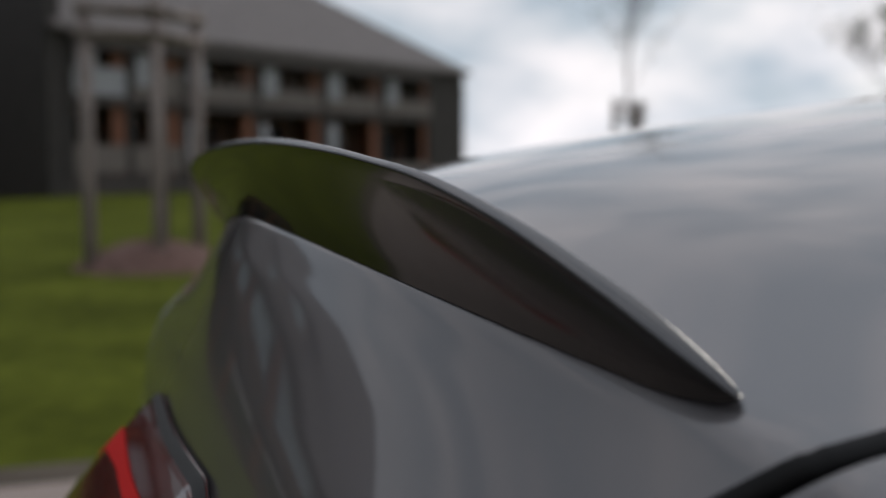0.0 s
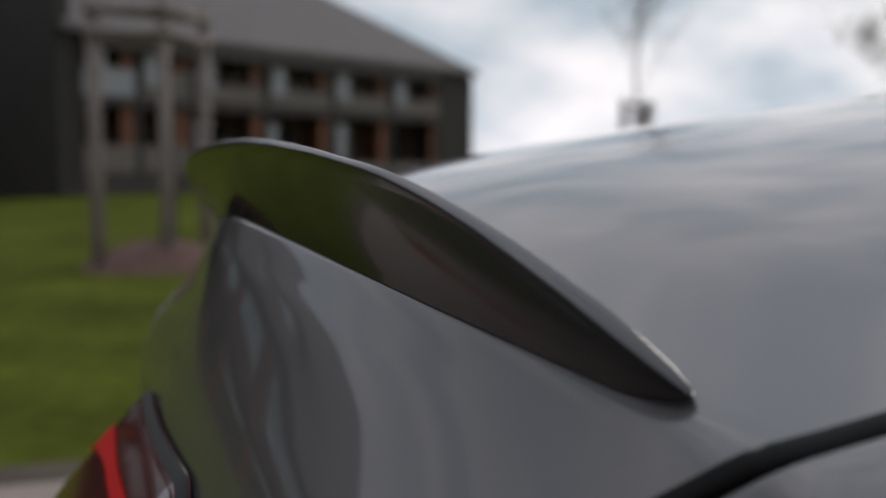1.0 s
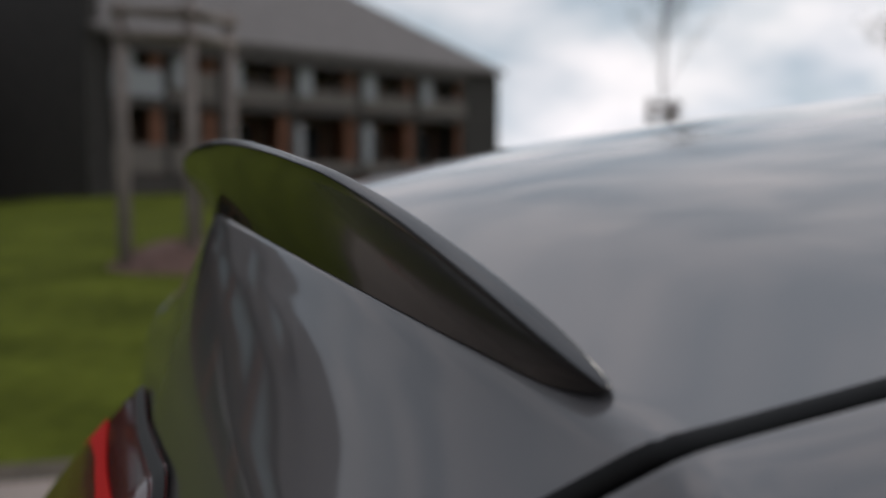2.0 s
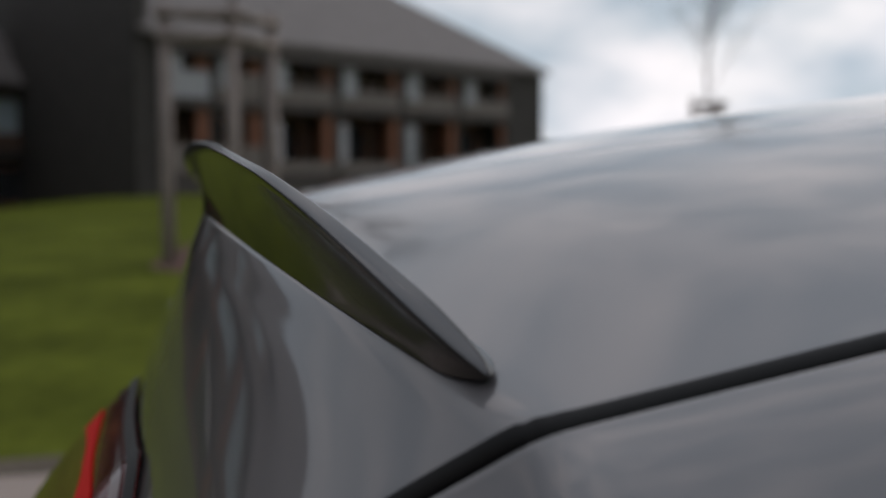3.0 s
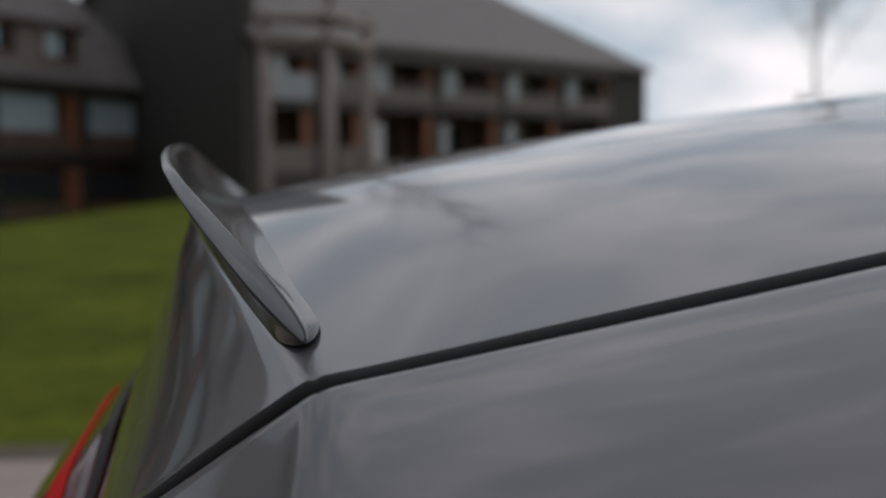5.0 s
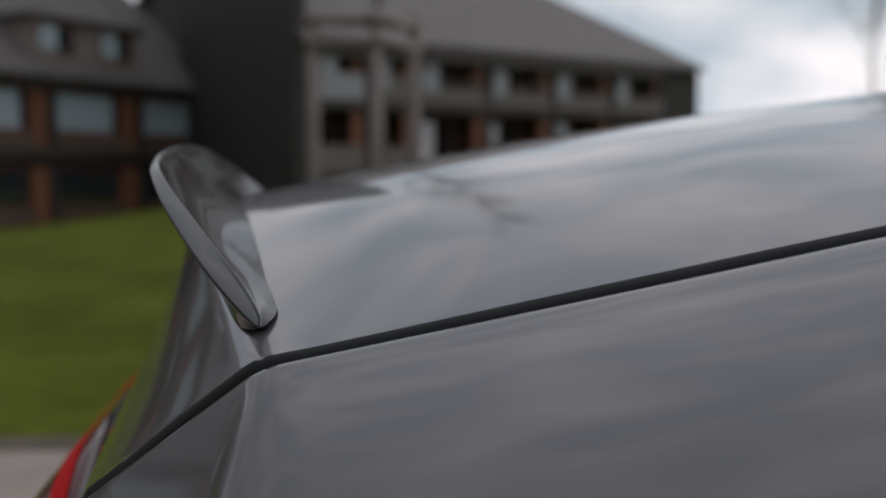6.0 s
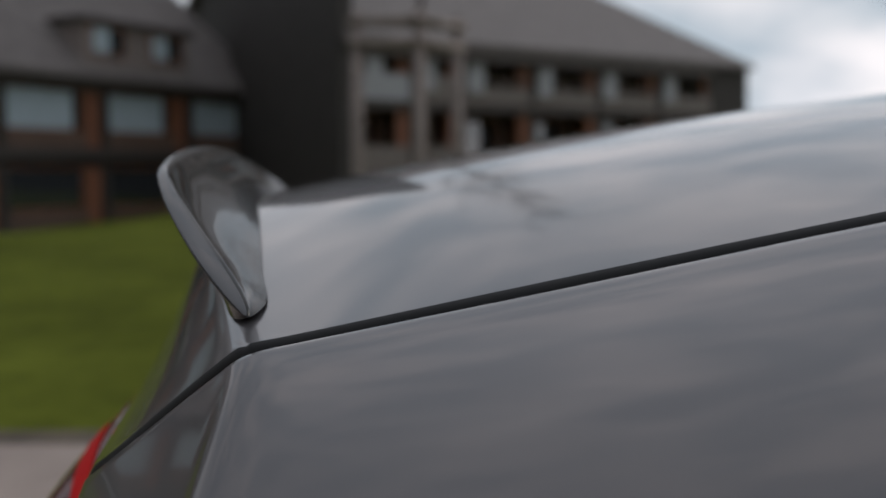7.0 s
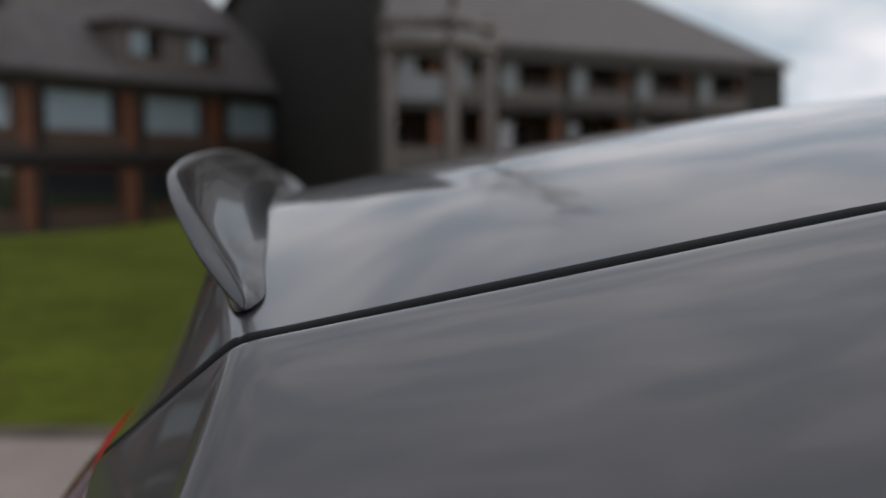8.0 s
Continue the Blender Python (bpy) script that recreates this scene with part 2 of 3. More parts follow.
def edge_point(a):
    """The border with its corner rounded."""
    reach = 5.0 if a < 0 else 1.0
    h = max(0.0, min(0.014, 0.04 - abs(a) / reach))
    if h == 0:
        return raw_edge(a)
    total = Vector()
    for i in range(-4, 5):
        q = a / reach + h * i / 4
        total += raw_edge(q if q >= 0 else q * 5.0)
    return total / 9


def lid_point(a, s):
    """A point of the lid: a > 0 ahead of the spoiler's foot on the deck, a < 0 down the rear face (-1 is its lower edge); s from edge to middle."""
    gu, gz = 1 - (1 - s) ** 1.55, 1 - (1 - s) ** 1.3
    gz = gz * (1 - 0.3 * s * s) + 0.3 * s * s * (1 - (1 - s) ** 2)
    flat = smoothstep(0.03, 0.22, a)
    gz = gz * (1 - flat) + (1 - (1 - s) ** 2.2) * flat
    if a >= 0:
        uc = a * 1.2086 / 1.2 - 0.1
        zc = spline(uc, CENTRE_U, CENTRE_Z)
    else:
        k = np.linspace(0, 1, len(REAR_E))
        uc, zc = spline(-a, k, [c[0] for c in REAR_C]), spline(-a, k, [c[1] for c in REAR_C])
    ue, we, ze = edge_point(a)
    return at_car(ue + (uc - ue) * gu, we + (MID - we) * s, ze + (zc - ze) * gz)


A_ROWS = [1.2, 1.1, 1.0, 0.9, 0.8, 0.7, 0.6, 0.5, 0.4, 0.3, 0.22, 0.16, 0.11, 0.07, 0.05, 0.035, 0.022, 0.012, 0.005, 0.0, -0.025, -0.055, -0.09, -0.13, -0.17, -0.21, -0.27, -0.35, -0.45, -0.56, -0.68, -0.8, -0.9, -1.0]
S_COLS = [0.0, 0.006, 0.015, 0.03, 0.05, 0.08, 0.11, 0.15, 0.2, 0.26, 0.33, 0.41, 0.5, 0.6, 0.7, 0.8, 0.9, 1.0]


def edge_frame(a):
    """Edge point, direction into the lid and normal there."""
    e, i = lid_point(a, 0.0), lid_point(a, 0.03)
    b, c = lid_point(min(a + (0.01 if a >= 0 else 0.05), 1.2), 0.0), lid_point(max(a - (0.01 if a > 0 else 0.05), -1), 0.0)
    t = (b - c).normalized()
    n = t.cross(i - e).normalized()
    if n.z < 0:
        n = -n
    inward = n.cross(t).normalized()
    if inward.dot(i - e) < 0:
        inward = -inward
    return e, inward, n


GAP, ROLL = 0.0046, 0.0066


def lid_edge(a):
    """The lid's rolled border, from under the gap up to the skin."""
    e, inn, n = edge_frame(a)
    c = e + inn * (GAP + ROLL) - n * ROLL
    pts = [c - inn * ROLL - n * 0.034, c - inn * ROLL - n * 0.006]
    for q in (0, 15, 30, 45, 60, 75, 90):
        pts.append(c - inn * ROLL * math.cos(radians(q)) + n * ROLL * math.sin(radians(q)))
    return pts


def build_lid(car):
    rows = []
    for a in A_ROWS:
        half = lid_edge(a)[-1:] + [lid_point(a, s) for s in S_COLS[2:] if s > 0.02]
        rows.append(half + [mirror(p) for p in half[-2::-1]])
    lid = part("boot_lid", grid(rows), PAINT, car, "smooth grey painted boot lid with rolled edges")
    # the border is body grey; its darkness in the gap is put in as colour
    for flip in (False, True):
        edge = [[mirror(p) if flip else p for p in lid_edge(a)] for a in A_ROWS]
        part("shaded_edge", grid(edge), EDGE_SHADE, lid, "rolled edge of the lid, its shade in the gap painted black")
    return lid


def quarter_rows(flip=False):
    """Rear wing: from the lid's gap out over the shoulder and down the flank."""
    rows = []
    for a in [1.2, 1.08, 0.96, 0.84, 0.74, 0.66, 0.58, 0.5, 0.42, 0.34, 0.26, 0.2, 0.15, 0.11, 0.08, 0.065, 0.05, 0.035, 0.022, 0.012, 0.005, 0.0, -0.025, -0.055, -0.09, -0.13, -0.17, -0.21, -0.27, -0.35, -0.45, -0.56, -0.68, -0.8, -0.9, -1.0]:
        e, inn, n = edge_frame(a)
        k = min(max(a, 0) / 0.4, 1.0)
        low = at_car(-0.1 + 1.04 * a, -0.22 - 0.08 * k, 0.5) if a >= 0 else at_car(-0.1 + 0.13 * a, -0.22 + 0.3 * -a, 0.5)
        pts = [e + inn * 0.001 - n * 0.036, e - n * 0.0035, e - inn * 0.0006 - n * 0.001]
        p0 = e - inn * 0.0022
        p1 = p0 - inn * (0.045 + 0.05 * k) - n * 0.004
        if a < 0.03:
            ze = 1 + (e.z - KINK) / S - 0.04
            corner = at_car(-0.32 * (1 - ze), -0.02 - 0.34 * (1 - ze), ze)
            p1 = p1.lerp(corner, min(1.0, (0.03 - a) / 0.12))
        p2 = low + Vector((0.0, -0.01, 0.16))
        m = 18
        for i in range(m + 1):
            q = (i / m) ** 1.4
            pts.append(p0 * (1 - q) ** 3 + p1 * 3 * q * (1 - q) ** 2 + p2 * 3 * q * q * (1 - q) + low * q ** 3)
        rows.append([mirror(p) for p in pts] if flip else pts)
    return rows


def build_gap_floor(car, flip):
    rows = []
    for a in A_ROWS:
        e, inn, n = edge_frame(a)
        r = [e + inn * -0.001 - n * 0.03, e + inn * (GAP + 0.004) - n * 0.03]
        rows.append([mirror(p) for p in r] if flip else r)
    part("rubber_seal", grid(rows), SEAL, car, "black rubber seal in the lid gap")


# rear edge and top edge of the lip's bevelled rim, and the foot on the deck
RIM_W = [0.0464, 0.0728, 0.1044, 0.1465, 0.2094, 0.3116, 0.4137, 0.55, 0.7]
REAR_U = [-0.0100, -0.0308, -0.0514, -0.0727, -0.0910, -0.1045, -0.1105, -0.1135, -0.1140]
REAR_Z = [1.0177, 1.0383, 1.0617, 1.0866, 1.1080, 1.1240, 1.1330, 1.1400, 1.1425]
TOP_U = [0.0110, -0.0098, -0.0316, -0.0566, -0.0818, -0.0975, -0.1040, -0.1070, -0.1075]
TOP_Z = [1.0160, 1.0360, 1.0596, 1.0857, 1.1100, 1.1262, 1.1365, 1.1445, 1.1475]
FOOT_S = [0.065, 0.085, 0.285, 0.6, 0.8, 1.0]
FOOT_A = [0.017, 0.021, 0.036, 0.049, 0.05, 0.048]


def spoiler_section(w):
    s = w / MID
    rear = at_car(spline(w, RIM_W, REAR_U), w, spline(w, RIM_W, REAR_Z))
    top = at_car(spline(w, RIM_W, TOP_U), w, spline(w, RIM_W, TOP_Z))
    foot = lid_point(spline(s, FOOT_S, FOOT_A), s) + Vector((0, 0, 0.0012))
    root = lid_point(-0.003, s) + Vector((-0.0006, 0, 0.0008))
    size = (root - rear).length
    band = (top - rear).length
    r = min(0.46 * band, 0.009)
    tf, tr, bt = (foot - top).normalized(), (root - rear).normalized(), (top - rear).normalized()
    low = foot.lerp(top, 0.72)
    low.z = foot.z + 0.22 * (top.z - foot.z)
    deck = bezier(foot, low, top + tf * r * 0.6, 14)
    crown = bezier(top + tf * r * 0.6, top, top - bt * r, 4)
    edge = bezier(rear + bt * r, rear, rear + tr * r * 0.6, 4)
    under = bezier(rear + tr * r * 0.6, rear.lerp(root, 0.5) + Vector((0.16 * size, 0, -0.03 * size)), root, 9)
    return deck + crown[1:] + edge + under[1:]


def build_spoiler(car):
    rows = []
    # the last few centimetres draw in to a rounded tip on the lid
    for w in (0.058, 0.0582, 0.059, 0.061, 0.064, 0.069, 0.076, 0.084, 0.092):
        r = spoiler_section(w)
        k = math.sqrt(max(0.0, 1 - ((0.1 - w) / 0.042) ** 2))
        heart = (sum(r, Vector()) / len(r)).lerp((r[0] + r[-1]) / 2, 0.5)
        rows.append([heart + (p - heart) * k for p in r])
    rows += [spoiler_section(w) for w in [0.1 + 0.0125 * i for i in range(25)] + [0.41 + 0.29 * i / 14 for i in range(15)]]
    full = rows + [[mirror(p) for p in r] for r in rows[-2::-1]]
    spoiler = part("spoiler", grid(full), GLOSS_BLACK, car, "gloss black ducktail spoiler lip on the boot lid")
    out = [[p + (p - r[0]).normalized() * 0.0004 for p in r[16:22]] for r in full[1:-1]]
    part("rim_band", grid(out), LIP_GREY, spoiler, "polished bevelled rim of the spoiler")
    return spoiler


def tail_light(car):
    """One wide lamp across the tail that swells out below its top edge."""
    lamp = new("tail_light")
    lamp.parent = car
    tagged(lamp, "wide red tail light with a lit strip under its top edge")

    def face(lo, hi, proud, taper=0.0, n=14):
        half = []
        for i in range(33):
            s = 0.44 + 0.56 * i / 32
            top = -0.61 - 0.24 * (1 - smoothstep(0.42, 0.72, s))
            ends = smoothstep(0.43, 0.66, s)
            row = []
            for k in range(n + 1):
                q = lo + (hi * (1 - taper * smoothstep(0.62, 0.95, s)) - lo) * k / n
                out = 0.068 * math.sin(min(q * 1.25, 1) * math.pi / 2) ** 0.85 * ends + 0.002
                row.append(lid_point(top + (-1 - top) * q, s) + Vector((-out - proud, 0, 0.3 * proud)))
            half.append(row)
        return grid(half + [[mirror(p) for p in r] for r in half[-2::-1]])
    part("lens", face(0.0, 1.0, 0.0, n=24), LENS_DARK, lamp, "smoked dark red lens")
    part("trim", face(0.0, 0.035, 0.0016, n=4), RUBBER, lamp, "black trim along the top edge")
    part("clear_strip", face(0.05, 0.095, 0.0014, 0.5, n=5), LENS_CLEAR, lamp, "pale clear strip")
    part("light_strip", face(0.17, 0.27, 0.0014, 0.2, n=6), LIGHT_RED, lamp, "lit red light strip")
    return lamp


def wheel(car, x, y):
    hub = new("wheel")
    hub.parent = car
    hub.location = (x, y, 0.33)
    bm = bmesh.new()
    prof = [(0.235, -0.11), (0.3, -0.118), (0.326, -0.1), (0.33, 0), (0.326, 0.1), (0.3, 0.118), (0.235, 0.11)]
    n = 40
    rows = [[Vector((r * math.cos(2 * math.pi * i / n), yy, r * math.sin(2 * math.pi * i / n))) for r, yy in prof] for i in range(n + 1)]
    part("tyre", grid(rows), RUBBER, hub)
    bm = bmesh.new()
    bmesh.ops.create_cone(bm, segments=32, radius1=0.06, radius2=0.06, depth=0.16, cap_ends=True, matrix=Matrix.Rotation(math.pi / 2, 4, "X"))
    for i in range(10):
        q = 2 * math.pi * i / 10
        d = Vector((math.cos(q), 0, math.sin(q)))
        tube(bm, [d * 0.05, d * 0.24], [0.022, 0.014], 6)
    rim = [[Vector((r * math.cos(2 * math.pi * i / n), yy, r * math.sin(2 * math.pi * i / n))) for r, yy in [(0.236, -0.11), (0.22, -0.1), (0.215, 0), (0.22, 0.1), (0.236, 0.11)]] for i in range(n + 1)]
    b2 = grid(rim)
    me = bpy.data.meshes.new("tmp")
    b2.to_mesh(me)
    b2.free()
    bm.from_mesh(me)
    bpy.data.meshes.remove(me)
    part("rim", bm, ALLOY, hub)


def build_car():
    car = empty("car", Matrix.Rotation(PHI, 4, "Z"), "grey saloon car with gloss black boot spoiler, parked on paving", "car")
    build_lid(car)
    for flip in (False, True):
        part("rear_wing", grid(quarter_rows(flip)), PAINT, car, "grey painted rear wing with rounded shoulder")
        build_gap_floor(car, flip)
    build_spoiler(car)
    tail_light(car)
    # cabin: rear window, roof and windscreen follow one another forward
    mid = S * MID
    base = [lid_point(1.2, s) for s in (0.0, 0.1, 0.25, 0.45, 0.7, 1.0)]
    base = base + [mirror(p) for p in base[-2::-1]]

    def loft(dx, dz, squeeze, flat=1.0):
        top = max(p.z for p in base)
        return [Vector((base[5].x + (p.x - base[5].x) * flat + dx, mid + (p.y - mid) * squeeze, top + (p.z - top) * flat + dz)) for p in base]
    back = [loft(-0.002, -0.012, 0.93), loft(0.04, 0.004, 0.92), loft(0.2, 0.055, 0.9), loft(0.42, 0.12, 0.87, 0.8), loft(0.62, 0.165, 0.84, 0.6)]
    roof = [loft(0.62, 0.165, 0.84, 0.6), loft(0.85, 0.195, 0.83, 0.5), loft(1.2, 0.205, 0.83, 0.4), loft(1.5, 0.18, 0.82, 0.4)]
    front = [loft(1.5, 0.18, 0.82, 0.4), loft(1.85, 0.03, 0.88, 0.5), loft(2.25, -0.19, 0.96, 0.5)]
    part("rear_window", grid(back), CAR_GLASS, car, "dark tinted rear window")
    part("roof", grid(roof), PAINT, car)
    part("windscreen", grid(front), CAR_GLASS, car)
    belt_x, belt_z, belt_y = [0.9, 1.6, 2.4, 3.1, 3.7, 4.1, 4.3], [1.17, 1.12, 1.06, 1.0, 0.9, 0.79, 0.7], [0.686, 0.72, 0.735, 0.73, 0.7, 0.63, 0.54]

    def belt(x):
        return spline(x, belt_x, belt_y), spline(x, belt_x, belt_z)
    flank = quarter_rows()[0]
    head, foot = flank[3], flank[-1]
    for sgn in (-1, 1):
        sheet = []
        for x in [flank[3].x - 0.002, 1.2, 1.6, 2.0, 2.4, 2.8, 3.1, 3.4, 3.7, 3.9, 4.1, 4.22, 4.3]:
            half, top = belt(x)
            sheet.append([Vector((x, mid + sgn * (half + (head.y - p.y) * (1 - 0.3 * smoothstep(3.4, 4.3, x))), 0.6 + (p.z - foot.z) / (head.z - foot.z) * (top - 0.6))) for p in flank[3:]])
        part("body_side", grid(sheet), PAINT, car, "grey painted door panels and front wing")
        edge = [r[0 if sgn < 0 else -1] for r in back + roof[1:] + front[1:]]
        low = [Vector((p.x, mid + sgn * (belt(p.x)[0] - 0.004), belt(p.x)[1] - 0.004)) for p in edge]
        part("side_window", grid([edge, low]), CAR_GLASS, car, "dark side glass")
        sill = [[Vector((x, mid + sgn * (min(belt(max(x, 0.9))[0] + 0.105, 0.5 + 0.9 * (x + 0.2)) - dy), z)) for x in (-0.02, 0.2, 0.9, 1.6, 2.4, 3.1, 3.7, 4.1, 4.3)] for dy, z in ((0.0, 0.64), (-0.012, 0.5), (0.0, 0.35), (0.05, 0.22))]
        part("sill", grid(sill), PAINT, car)
        for x in (0.72, 3.5):
            wheel(car, x, mid + sgn * 0.715)
    nose = [[Vector((x, mid + c * belt(x)[0], belt(x)[1] + 0.05 * (1 - c * c))) for c in [-1 + i / 6 for i in range(13)]] for x in (3.0, 3.3, 3.7, 4.0, 4.2, 4.3)]
    part("bonnet", grid(nose), PAINT, car)
    part("front_bumper", grid([nose[-1]] + [[Vector((4.3 + dx - 0.22 * abs(p.y - mid) ** 2, mid + (p.y - mid) * k, z)) for p in nose[-1]] for dx, k, z in ((0.1, 1.1, 0.6), (0.13, 1.18, 0.48), (0.1, 1.18, 0.35), (0.02, 1.1, 0.22))]), PAINT, car)
    # bumper below the lid
    rows = []
    for du, z in ((0.012, 0.73), (-0.03, 0.71), (-0.045, 0.6), (-0.03, 0.45), (0.02, 0.3), (0.12, 0.22)):
        row = []
        for i in range(25):
            c = -1 + i / 12
            row.append(Vector((S * (-0.27 + du) + 0.26 * abs(c) ** 2.6, mid + c * 0.8, z)))
        rows.append(row)
    part("rear_bumper", grid(rows), PAINT, car)


build_car()


# ---- houses ----
def window(parent, x0, x1, z0, z1, y, sheen=0.0):
    """A framed window set at depth y in a wall that faces -y; part of the pane can carry a painted sky reflection."""
    w = new("window")
    w.parent = parent
    f = 0.07
    bm = bmesh.new()
    add_box(bm, x0, y - 0.05, z0, x0 + f, y + 0.05, z1)
    add_box(bm, x1 - f, y - 0.05, z0, x1, y + 0.05, z1)
    add_box(bm, x0 + f, y - 0.05, z0, x1 - f, y + 0.05, z0 + f)
    add_box(bm, x0 + f, y - 0.05, z1 - f, x1 - f, y + 0.05, z1)
    part("window_frame", bm, WARM_TIMBER, w, smooth=False)
    part("pane", box(x0 + f, y - 0.01, z0 + f, x1 - f, y + 0.01, z1 - f), PANE, w, smooth=False)
    # added sheet before the glass: reflected sky put in as plain colour
    if sheen:
        part("sheen", box(x0 + f, y - 0.035, z0 + f, x0 + f + (x1 - x0) * sheen, y - 0.02, z1 - f), SKY_SHEEN, w, "pale sheet painted as sky reflected in the pane", smooth=False)


def build_long_house():
    L, D, E = 21.5, 26.0, 5.85
    yaw = math.degrees(math.atan2(0.505, 0.863))
    h = empty("long_house", pose(-2.0, 35.7, 0, 0, 0, yaw), "long dark timber house with recessed orange-brown balconies", "house")
    base = -1.2
    # shell with a deep recess behind the balconies
    part("end_wall", box(-0.0, 0.0, base, 0.3, D, E), DARK_TIMBER, h, "dark stained timber gable wall", smooth=False)
    part("end_wall", box(L - 2.7, 0.0, base, L, D, E), DARK_TIMBER, h, "dark stained timber end bay", smooth=False)
    part("fire_wall", box(-0.5, -0.02, base, -0.01, 11.5, 12.2), DARK_TIMBER, h, "tall blind fire wall in dark timber", smooth=False)
    part("back_wall", box(0.3, 1.7, base, L - 2.7, 2.0, E), INTERIOR, h, smooth=False)
    part("plinth", box(0.3, 0.02, base, L - 2.7, 1.7, 0.95), SLAB, h, smooth=False)
    for z in (3.55, 5.75):
        part("floor_slab", box(0.3, -0.12, z - 0.14, L - 2.7, 1.7, z + 0.16), SLAB, h, "dark projecting slab edge", smooth=False)
    part("eave", box(0.3, -0.36, E - 0.5, L - 2.7, 0.12, E - 0.004), SLAB, h, "dark boarded eave under the roof", smooth=False)
    bays = [0.3, 2.6, 4.9, 8.4, 12.0, 15.6, 19.1]
    for i, (a, b) in enumerate(zip(bays[:-1], bays[1:])):
        for z in (0.95, 3.71):
            top = z + (2.46 if z < 2 else 1.9)
            # posts and warm timber cheeks
            part("post", box(a - 0.12, -0.05, z, a + 0.12, 0.2, top), DARK_TIMBER, h, smooth=False)
            part("cheek", box(b - 0.62, 0.12, z, b - 0.12, 0.2, top), WARM_TIMBER, h, "orange-brown timber shutter", smooth=False)
            part("cheek", box(a + 0.12, 0.25, z, a + 0.2, 1.7, top), WARM_TIMBER, h, "orange-brown timber side wall", smooth=False)
            if z > 2 or i < 2:
                part("railing_panel", box(a + 0.14, -0.02, z + 0.05, b - 0.14, 0.04, z + (0.72 if i > 1 else 1.0)), WHITE_PANEL if i == 0 and z > 2 else PALE_PANEL, h, "pale balcony front", smooth=False)
                part("handrail", box(a + 0.1, -0.05, z + 1.0, b - 0.1, 0.05, z + 1.05), STAKE, h, smooth=False)
            else:
                part("railing_panel", box(a + 0.14, -0.02, z + 0.05, b - 0.14, 0.04, z + 0.5), PALE_PANEL, h, smooth=False)
            window(h, a + 0.3, b - 0.8, z + 0.1, top - 0.25, 1.6, 0.0)
            if z > 2 or i == 4:
                part("blind", box(a + 0.25, -0.1, z + 0.45, a + 0.25 + (0.72 if z > 2 else 0.45), -0.03, top - 0.3), WHITE_PANEL, h, "white screen at the side of the balcony", smooth=False)
    # roof with overhang and gable slope
    o, rise = 0.4, 5.9
    bm = bmesh.new()
    p = [(-0.4, -o, E), (L + 0.08, -o, E), (L + 0.08, D / 2, E + rise), (-0.4, D / 2, E + rise), (-0.4, D + o, E), (L + 0.08, D + o, E)]
    v = [bm.verts.new(q) for q in p] + [bm.verts.new((q[0], q[1], q[2] + 0.22)) for q in p]
    for idx in ((0, 1, 2, 3), (3, 2, 5, 4), (6, 9, 8, 7), (9, 10, 11, 8), (0, 6, 7, 1), (4, 5, 11, 10), (0, 3, 9, 6), (3, 4, 10, 9), (1, 7, 8, 2), (2, 8, 11, 5)):
        bm.faces.new([v[k] for k in idx])
    part("roof", bm, ROOFING, h, "grey shingled pitched roof", smooth=False)
    for x in (0.15, L - 0.15):
        bm = bmesh.new()
        a = [bm.verts.new((x - 0.15, 0, E)), bm.verts.new((x - 0.15, D, E)), bm.verts.new((x - 0.15, D / 2, E + rise - 0.3))]
        b = [bm.verts.new((x + 0.15, 0, E)), bm.verts.new((x + 0.15, D, E)), bm.verts.new((x + 0.15, D / 2, E + rise - 0.3))]
        bm.faces.new(a), bm.faces.new(b)
        for k in range(3):
            bm.faces.new((a[k], a[(k + 1) % 3], b[(k + 1) % 3], b[k]))
        part("gable", bm, DARK_TIMBER, h, smooth=False)
    part("rear_wall", box(0.3, D - 0.3, base, L - 2.7, D, E), DARK_TIMBER, h, smooth=False)


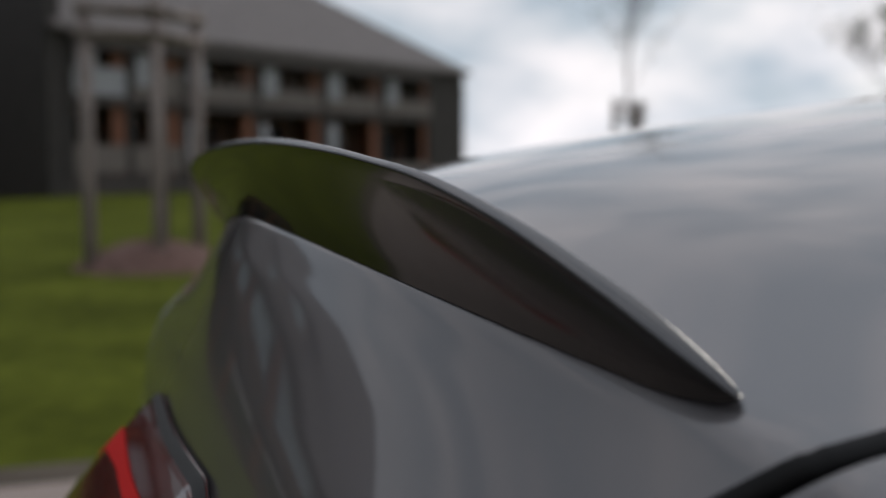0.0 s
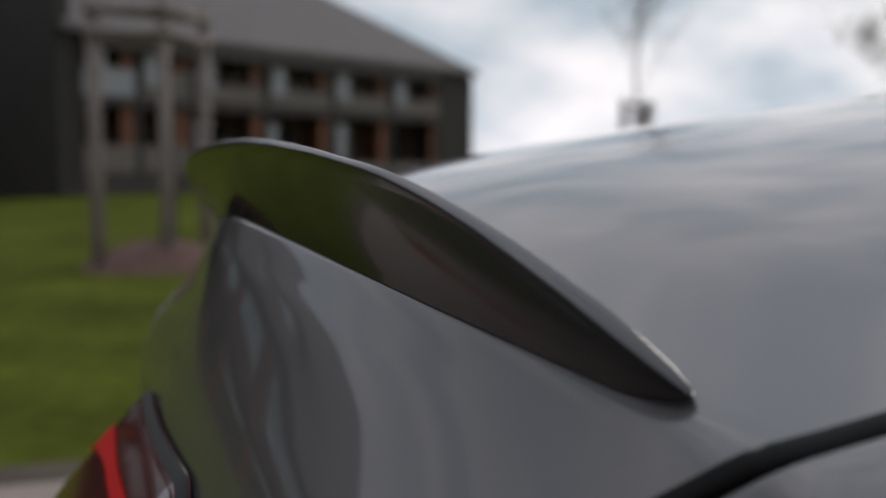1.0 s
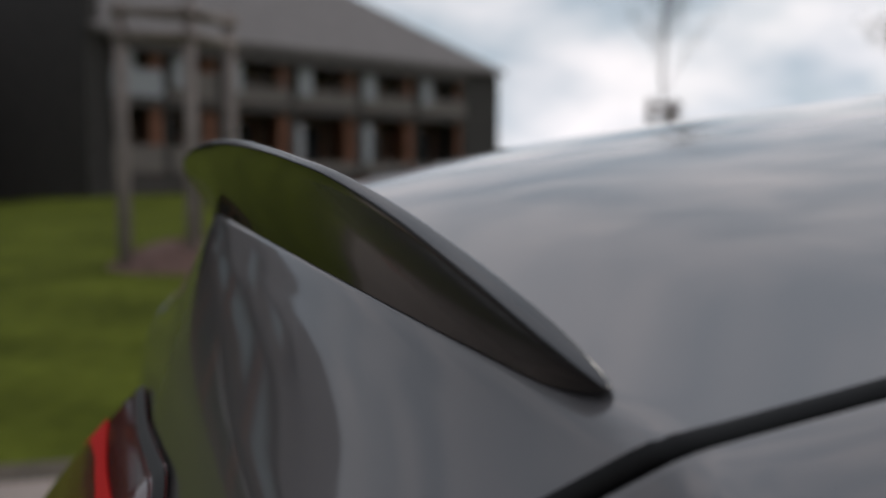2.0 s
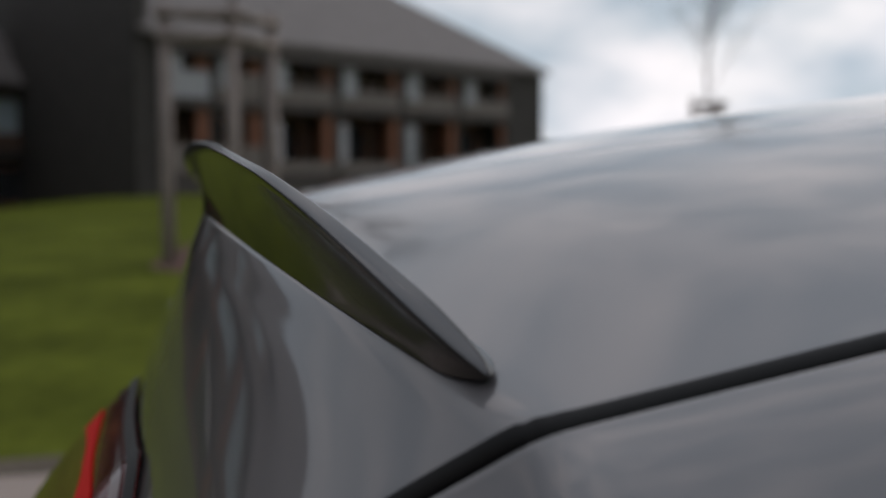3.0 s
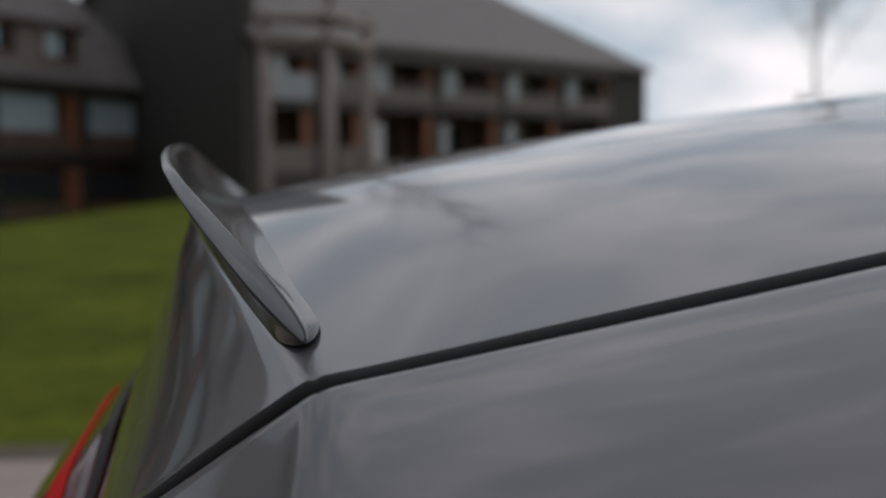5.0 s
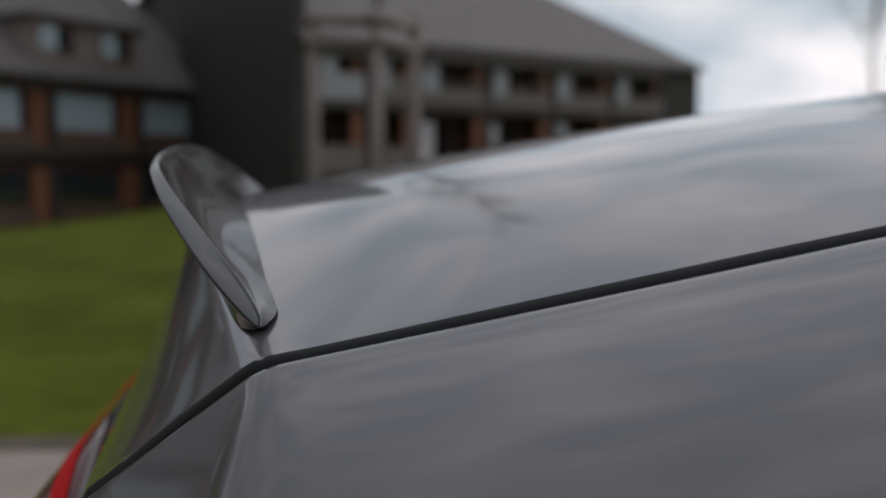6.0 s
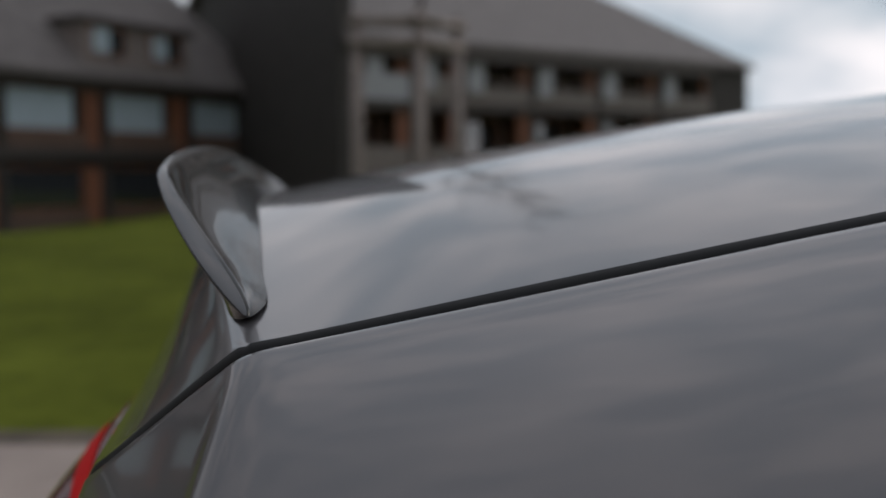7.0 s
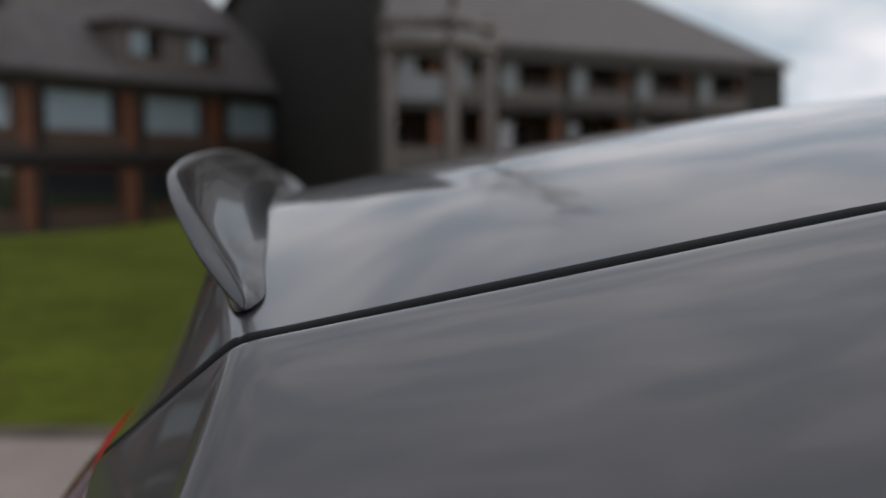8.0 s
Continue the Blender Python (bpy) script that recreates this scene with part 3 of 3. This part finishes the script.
def build_low_house():
    a, b = Vector((-26.2, 15.3, 0)), Vector((-6.8, 46.0, 0))
    d = b - a
    L, D, E, base = d.length, 9.0, 4.55, -2.0
    h = empty("lower_house", pose(a.x, a.y, 0, 0, 0, math.degrees(math.atan2(d.y, d.x))), "dark two-storey timber house with a dormered grey roof", "house")
    part("back_wall", box(0, 0.35, base, L, D, E), DARK_TIMBER, h, "dark timber wall", smooth=False)
    for z in (-1.2, 1.75, 4.4):
        part("floor_slab", box(0, -0.15, z - 0.22, L, 0.35, z + 0.22), SLAB, h, smooth=False)
    n = 8
    step = L / n
    for i in range(n):
        x = i * step
        for z in (-0.98, 1.97):
            part("post", box(x + step - 0.5, -0.1, z, x + step - 0.15, 0.34, z + 2.3), DARK_TIMBER, h, smooth=False)
            part("cheek", box(x + step - 1.15, 0.06, z, x + step - 0.5, 0.2, z + 2.2), WARM_TIMBER, h, "orange-brown timber panel", smooth=False)
            part("railing_panel", box(x - 0.12, 0.0, z, x + step - 1.17, 0.12, z + 0.6), INTERIOR, h, smooth=False)
            window(h, x - 0.1, x + step - 1.17, z + 0.62, z + 2.2, 0.3, 0.86 if z > 0 else 0.0)
    o, rise = 0.5, 5.1
    bm = bmesh.new()
    p = [(-0.4, -o, E), (L + 0.1, -o, E), (L - 1.8, D / 2, E + rise), (-0.4, D / 2, E + rise), (-0.4, D + o, E), (L + 0.1, D + o, E)]
    v = [bm.verts.new(q) for q in p] + [bm.verts.new((q[0], q[1], q[2] + 0.2)) for q in p]
    for idx in ((0, 1, 2, 3), (3, 2, 5, 4), (6, 9, 8, 7), (9, 10, 11, 8), (0, 6, 7, 1), (4, 5, 11, 10), (0, 3, 9, 6), (3, 4, 10, 9), (1, 7, 8, 2), (2, 8, 11, 5), (1, 2, 5), (0, 4, 3)):
        bm.faces.new([v[k] for k in idx])
    part("roof", bm, ROOFING, h, "steep grey shingled roof", smooth=False)
    # dormer with two windows
    for x in (4.9, 15.4, 25.9):
        part("dormer", box(x, -0.15, E + 0.55, x + 5.4, 2.0, E + 2.2), STAKE, h, "grey-brown timber dormer", smooth=False)
        part("dormer_roof", box(x - 0.3, -0.4, E + 2.2, x + 5.7, 2.2, E + 2.38), SLAB, h, smooth=False)
        for w in (x + 0.3, x + 3.3):
            window(h, w, w + 1.7, E + 1.0, E + 2.1, -0.18, 0.5)


build_long_house()
build_low_house()


# ---- trees ----
def grow(bm, leaves, p, d, length, radius, level, rng, leaf_rate, leaf_size):
    n = 4
    pts, rad = [p], [radius]
    for i in range(n):
        d = (d + Vector((rng.uniform(-1, 1), rng.uniform(-1, 1), rng.uniform(-0.4, 0.7))) * 0.16).normalized()
        p = p + d * length / n
        pts.append(p)
        rad.append(radius * (1 - 0.55 * (i + 1) / n))
    tube(bm, pts, rad, 6 if level < 2 else 4)
    if level >= 2:
        for q in pts[1:]:
            for _ in range(leaf_rate):
                leaves.append(q + Vector([rng.gauss(0, 1) for _ in range(3)]) * leaf_size * 2.0)
    if level < 4:
        for k in range(5 if level == 0 else 4):
            i = rng.randint(1 if level else 2, n)
            side = Vector((rng.uniform(-1, 1), rng.uniform(-1, 1), rng.uniform(0.1, 0.9))).normalized()
            grow(bm, leaves, pts[i], (d * 0.45 + side * 0.75).normalized(), length * rng.uniform(0.5, 0.72), rad[i] * 0.62, level + 1, rng, leaf_rate, leaf_size)


def tree(name, at, height, seed, leaf_rate, leaf_size, leaf_mat, label, trunk=0.06, slender=True):
    rng = random.Random(seed)
    t = empty(name, Matrix.Translation(at), label, "tree")
    bm, leaves = bmesh.new(), []
    if slender:
        n = 10
        pts = [Vector((0.03 * math.sin(i * 1.1), 0.03 * math.cos(i * 1.7) - 0.03, -0.1 + height * i / n)) for i in range(n + 1)]
        tube(bm, pts, [trunk * (1 - 0.8 * i / n) for i in range(n + 1)], 8)
        for k in range(26):
            q = rng.uniform(0.34, 1.0)
            i = min(int(q * n), n - 1)
            p = pts[i].lerp(pts[i + 1], q * n - i)
            turn = rng.uniform(0, 2 * math.pi)
            d = Vector((math.cos(turn) * 0.55, math.sin(turn) * 0.55, 0.85)).normalized()
            grow(bm, leaves, p, d, height * 0.17 * (1.25 - 0.8 * q), trunk * 0.22, 2, rng, leaf_rate, leaf_size)
    else:
        grow(bm, leaves, Vector((0, 0, -0.1)), Vector((0.02, 0, 1)), height * 0.55, trunk, 0, rng, leaf_rate, leaf_size)
    part("trunk", bm, BARK, t, "bare brown trunk and branches")
    verts, faces = [], []
    for q in leaves:
        a = Vector([rng.gauss(0, 1) for _ in range(3)]).normalized() * leaf_size
        b = a.orthogonal().normalized() * leaf_size * 0.5
        k = len(verts)
        verts += [q - a, q + b, q + a, q - b]
        faces.append((k, k + 1, k + 2, k + 3))
    me = bpy.data.meshes.new("crown")
    me.from_pydata(verts, [], faces)
    me.materials.append(leaf_mat)
    ob = new("crown", me)
    ob.parent = t
    return t


def stake_frame(at, yaw, label):
    """Three round posts tied with half-round rails round a young tree."""
    f = empty("tree_stake_frame", Matrix.Translation(at) @ Matrix.Rotation(radians(yaw), 4, "Z"), label, "tree stakes", "stake frames round young trees")
    feet = [Vector((-0.7, -0.2, 0)), Vector((0.04, -0.35, 0)), Vector((0.52, 0.25, 0))]
    for p in feet:
        bm = bmesh.new()
        tube(bm, [p + Vector((0, 0, -0.2)), p + Vector((0, 0, 1.5)), p + Vector((0, 0, 2.98))], [0.075, 0.075, 0.07], 10)
        part("post", bm, STAKE, f)
    for z in (2.6, 2.86):
        for a, b in ((0, 1), (1, 2), (2, 0)):
            d = (feet[b] - feet[a]).normalized() * 0.1
            bm = bmesh.new()
            off = Vector((0, -0.08, z))
            tube(bm, [feet[a] - d + off, feet[b] + d + off], [0.05, 0.05], 8)
            part("rail", bm, STAKE, f)
    return f


T1 = Vector((0.17, 11.4, 0))
T1.z = terrain(T1.x, T1.y)
stake_frame(T1, 0, "weathered wooden stake frame on a bark mulch bed")
tree("young_tree", T1 + Vector((0.1, 0.1, 0)), 7.5, 3, 1, 0.02, LEAF_BROWN, "young bare tree tied between wooden stakes", 0.055)
T2 = Vector((11.45, 20.6, 0))
T2.z = terrain(T2.x, T2.y) - 0.4
stake_frame(T2, 20, "weathered wooden stake frame standing on the lawn")
tree("young_tree", T2, 9.0, 8, 2, 0.025, LEAF_BROWN, "slender young tree with thin bare branches", 0.045)
T3 = Vector((33, 33, 0))
tree("leafy_tree", T3 + Vector((0, 0, terrain(33, 33))), 8.0, 21, 5, 0.09, LEAF, "far tree with sparse green spring leaves", 0.16, False)


def mulch_bed(at, r):
    rng = random.Random(5)
    rows = []
    for k in range(7):
        q = k / 6
        rows.append([at + Vector((r * q * math.cos(p) * (1 + 0.08 * math.sin(3 * p)), r * 0.85 * q * math.sin(p), 0.34 * (1 - q ** 2) - 0.035 + 0.015 * rng.uniform(-1, 1) * (q < 1))) for p in [2 * math.pi * i / 36 for i in range(37)]])
    tagged(part("mulch_bed", grid(rows), MULCH), "low round bed of reddish bark mulch", "mulch bed", kind="structure")


mulch_bed(T1, 0.92)
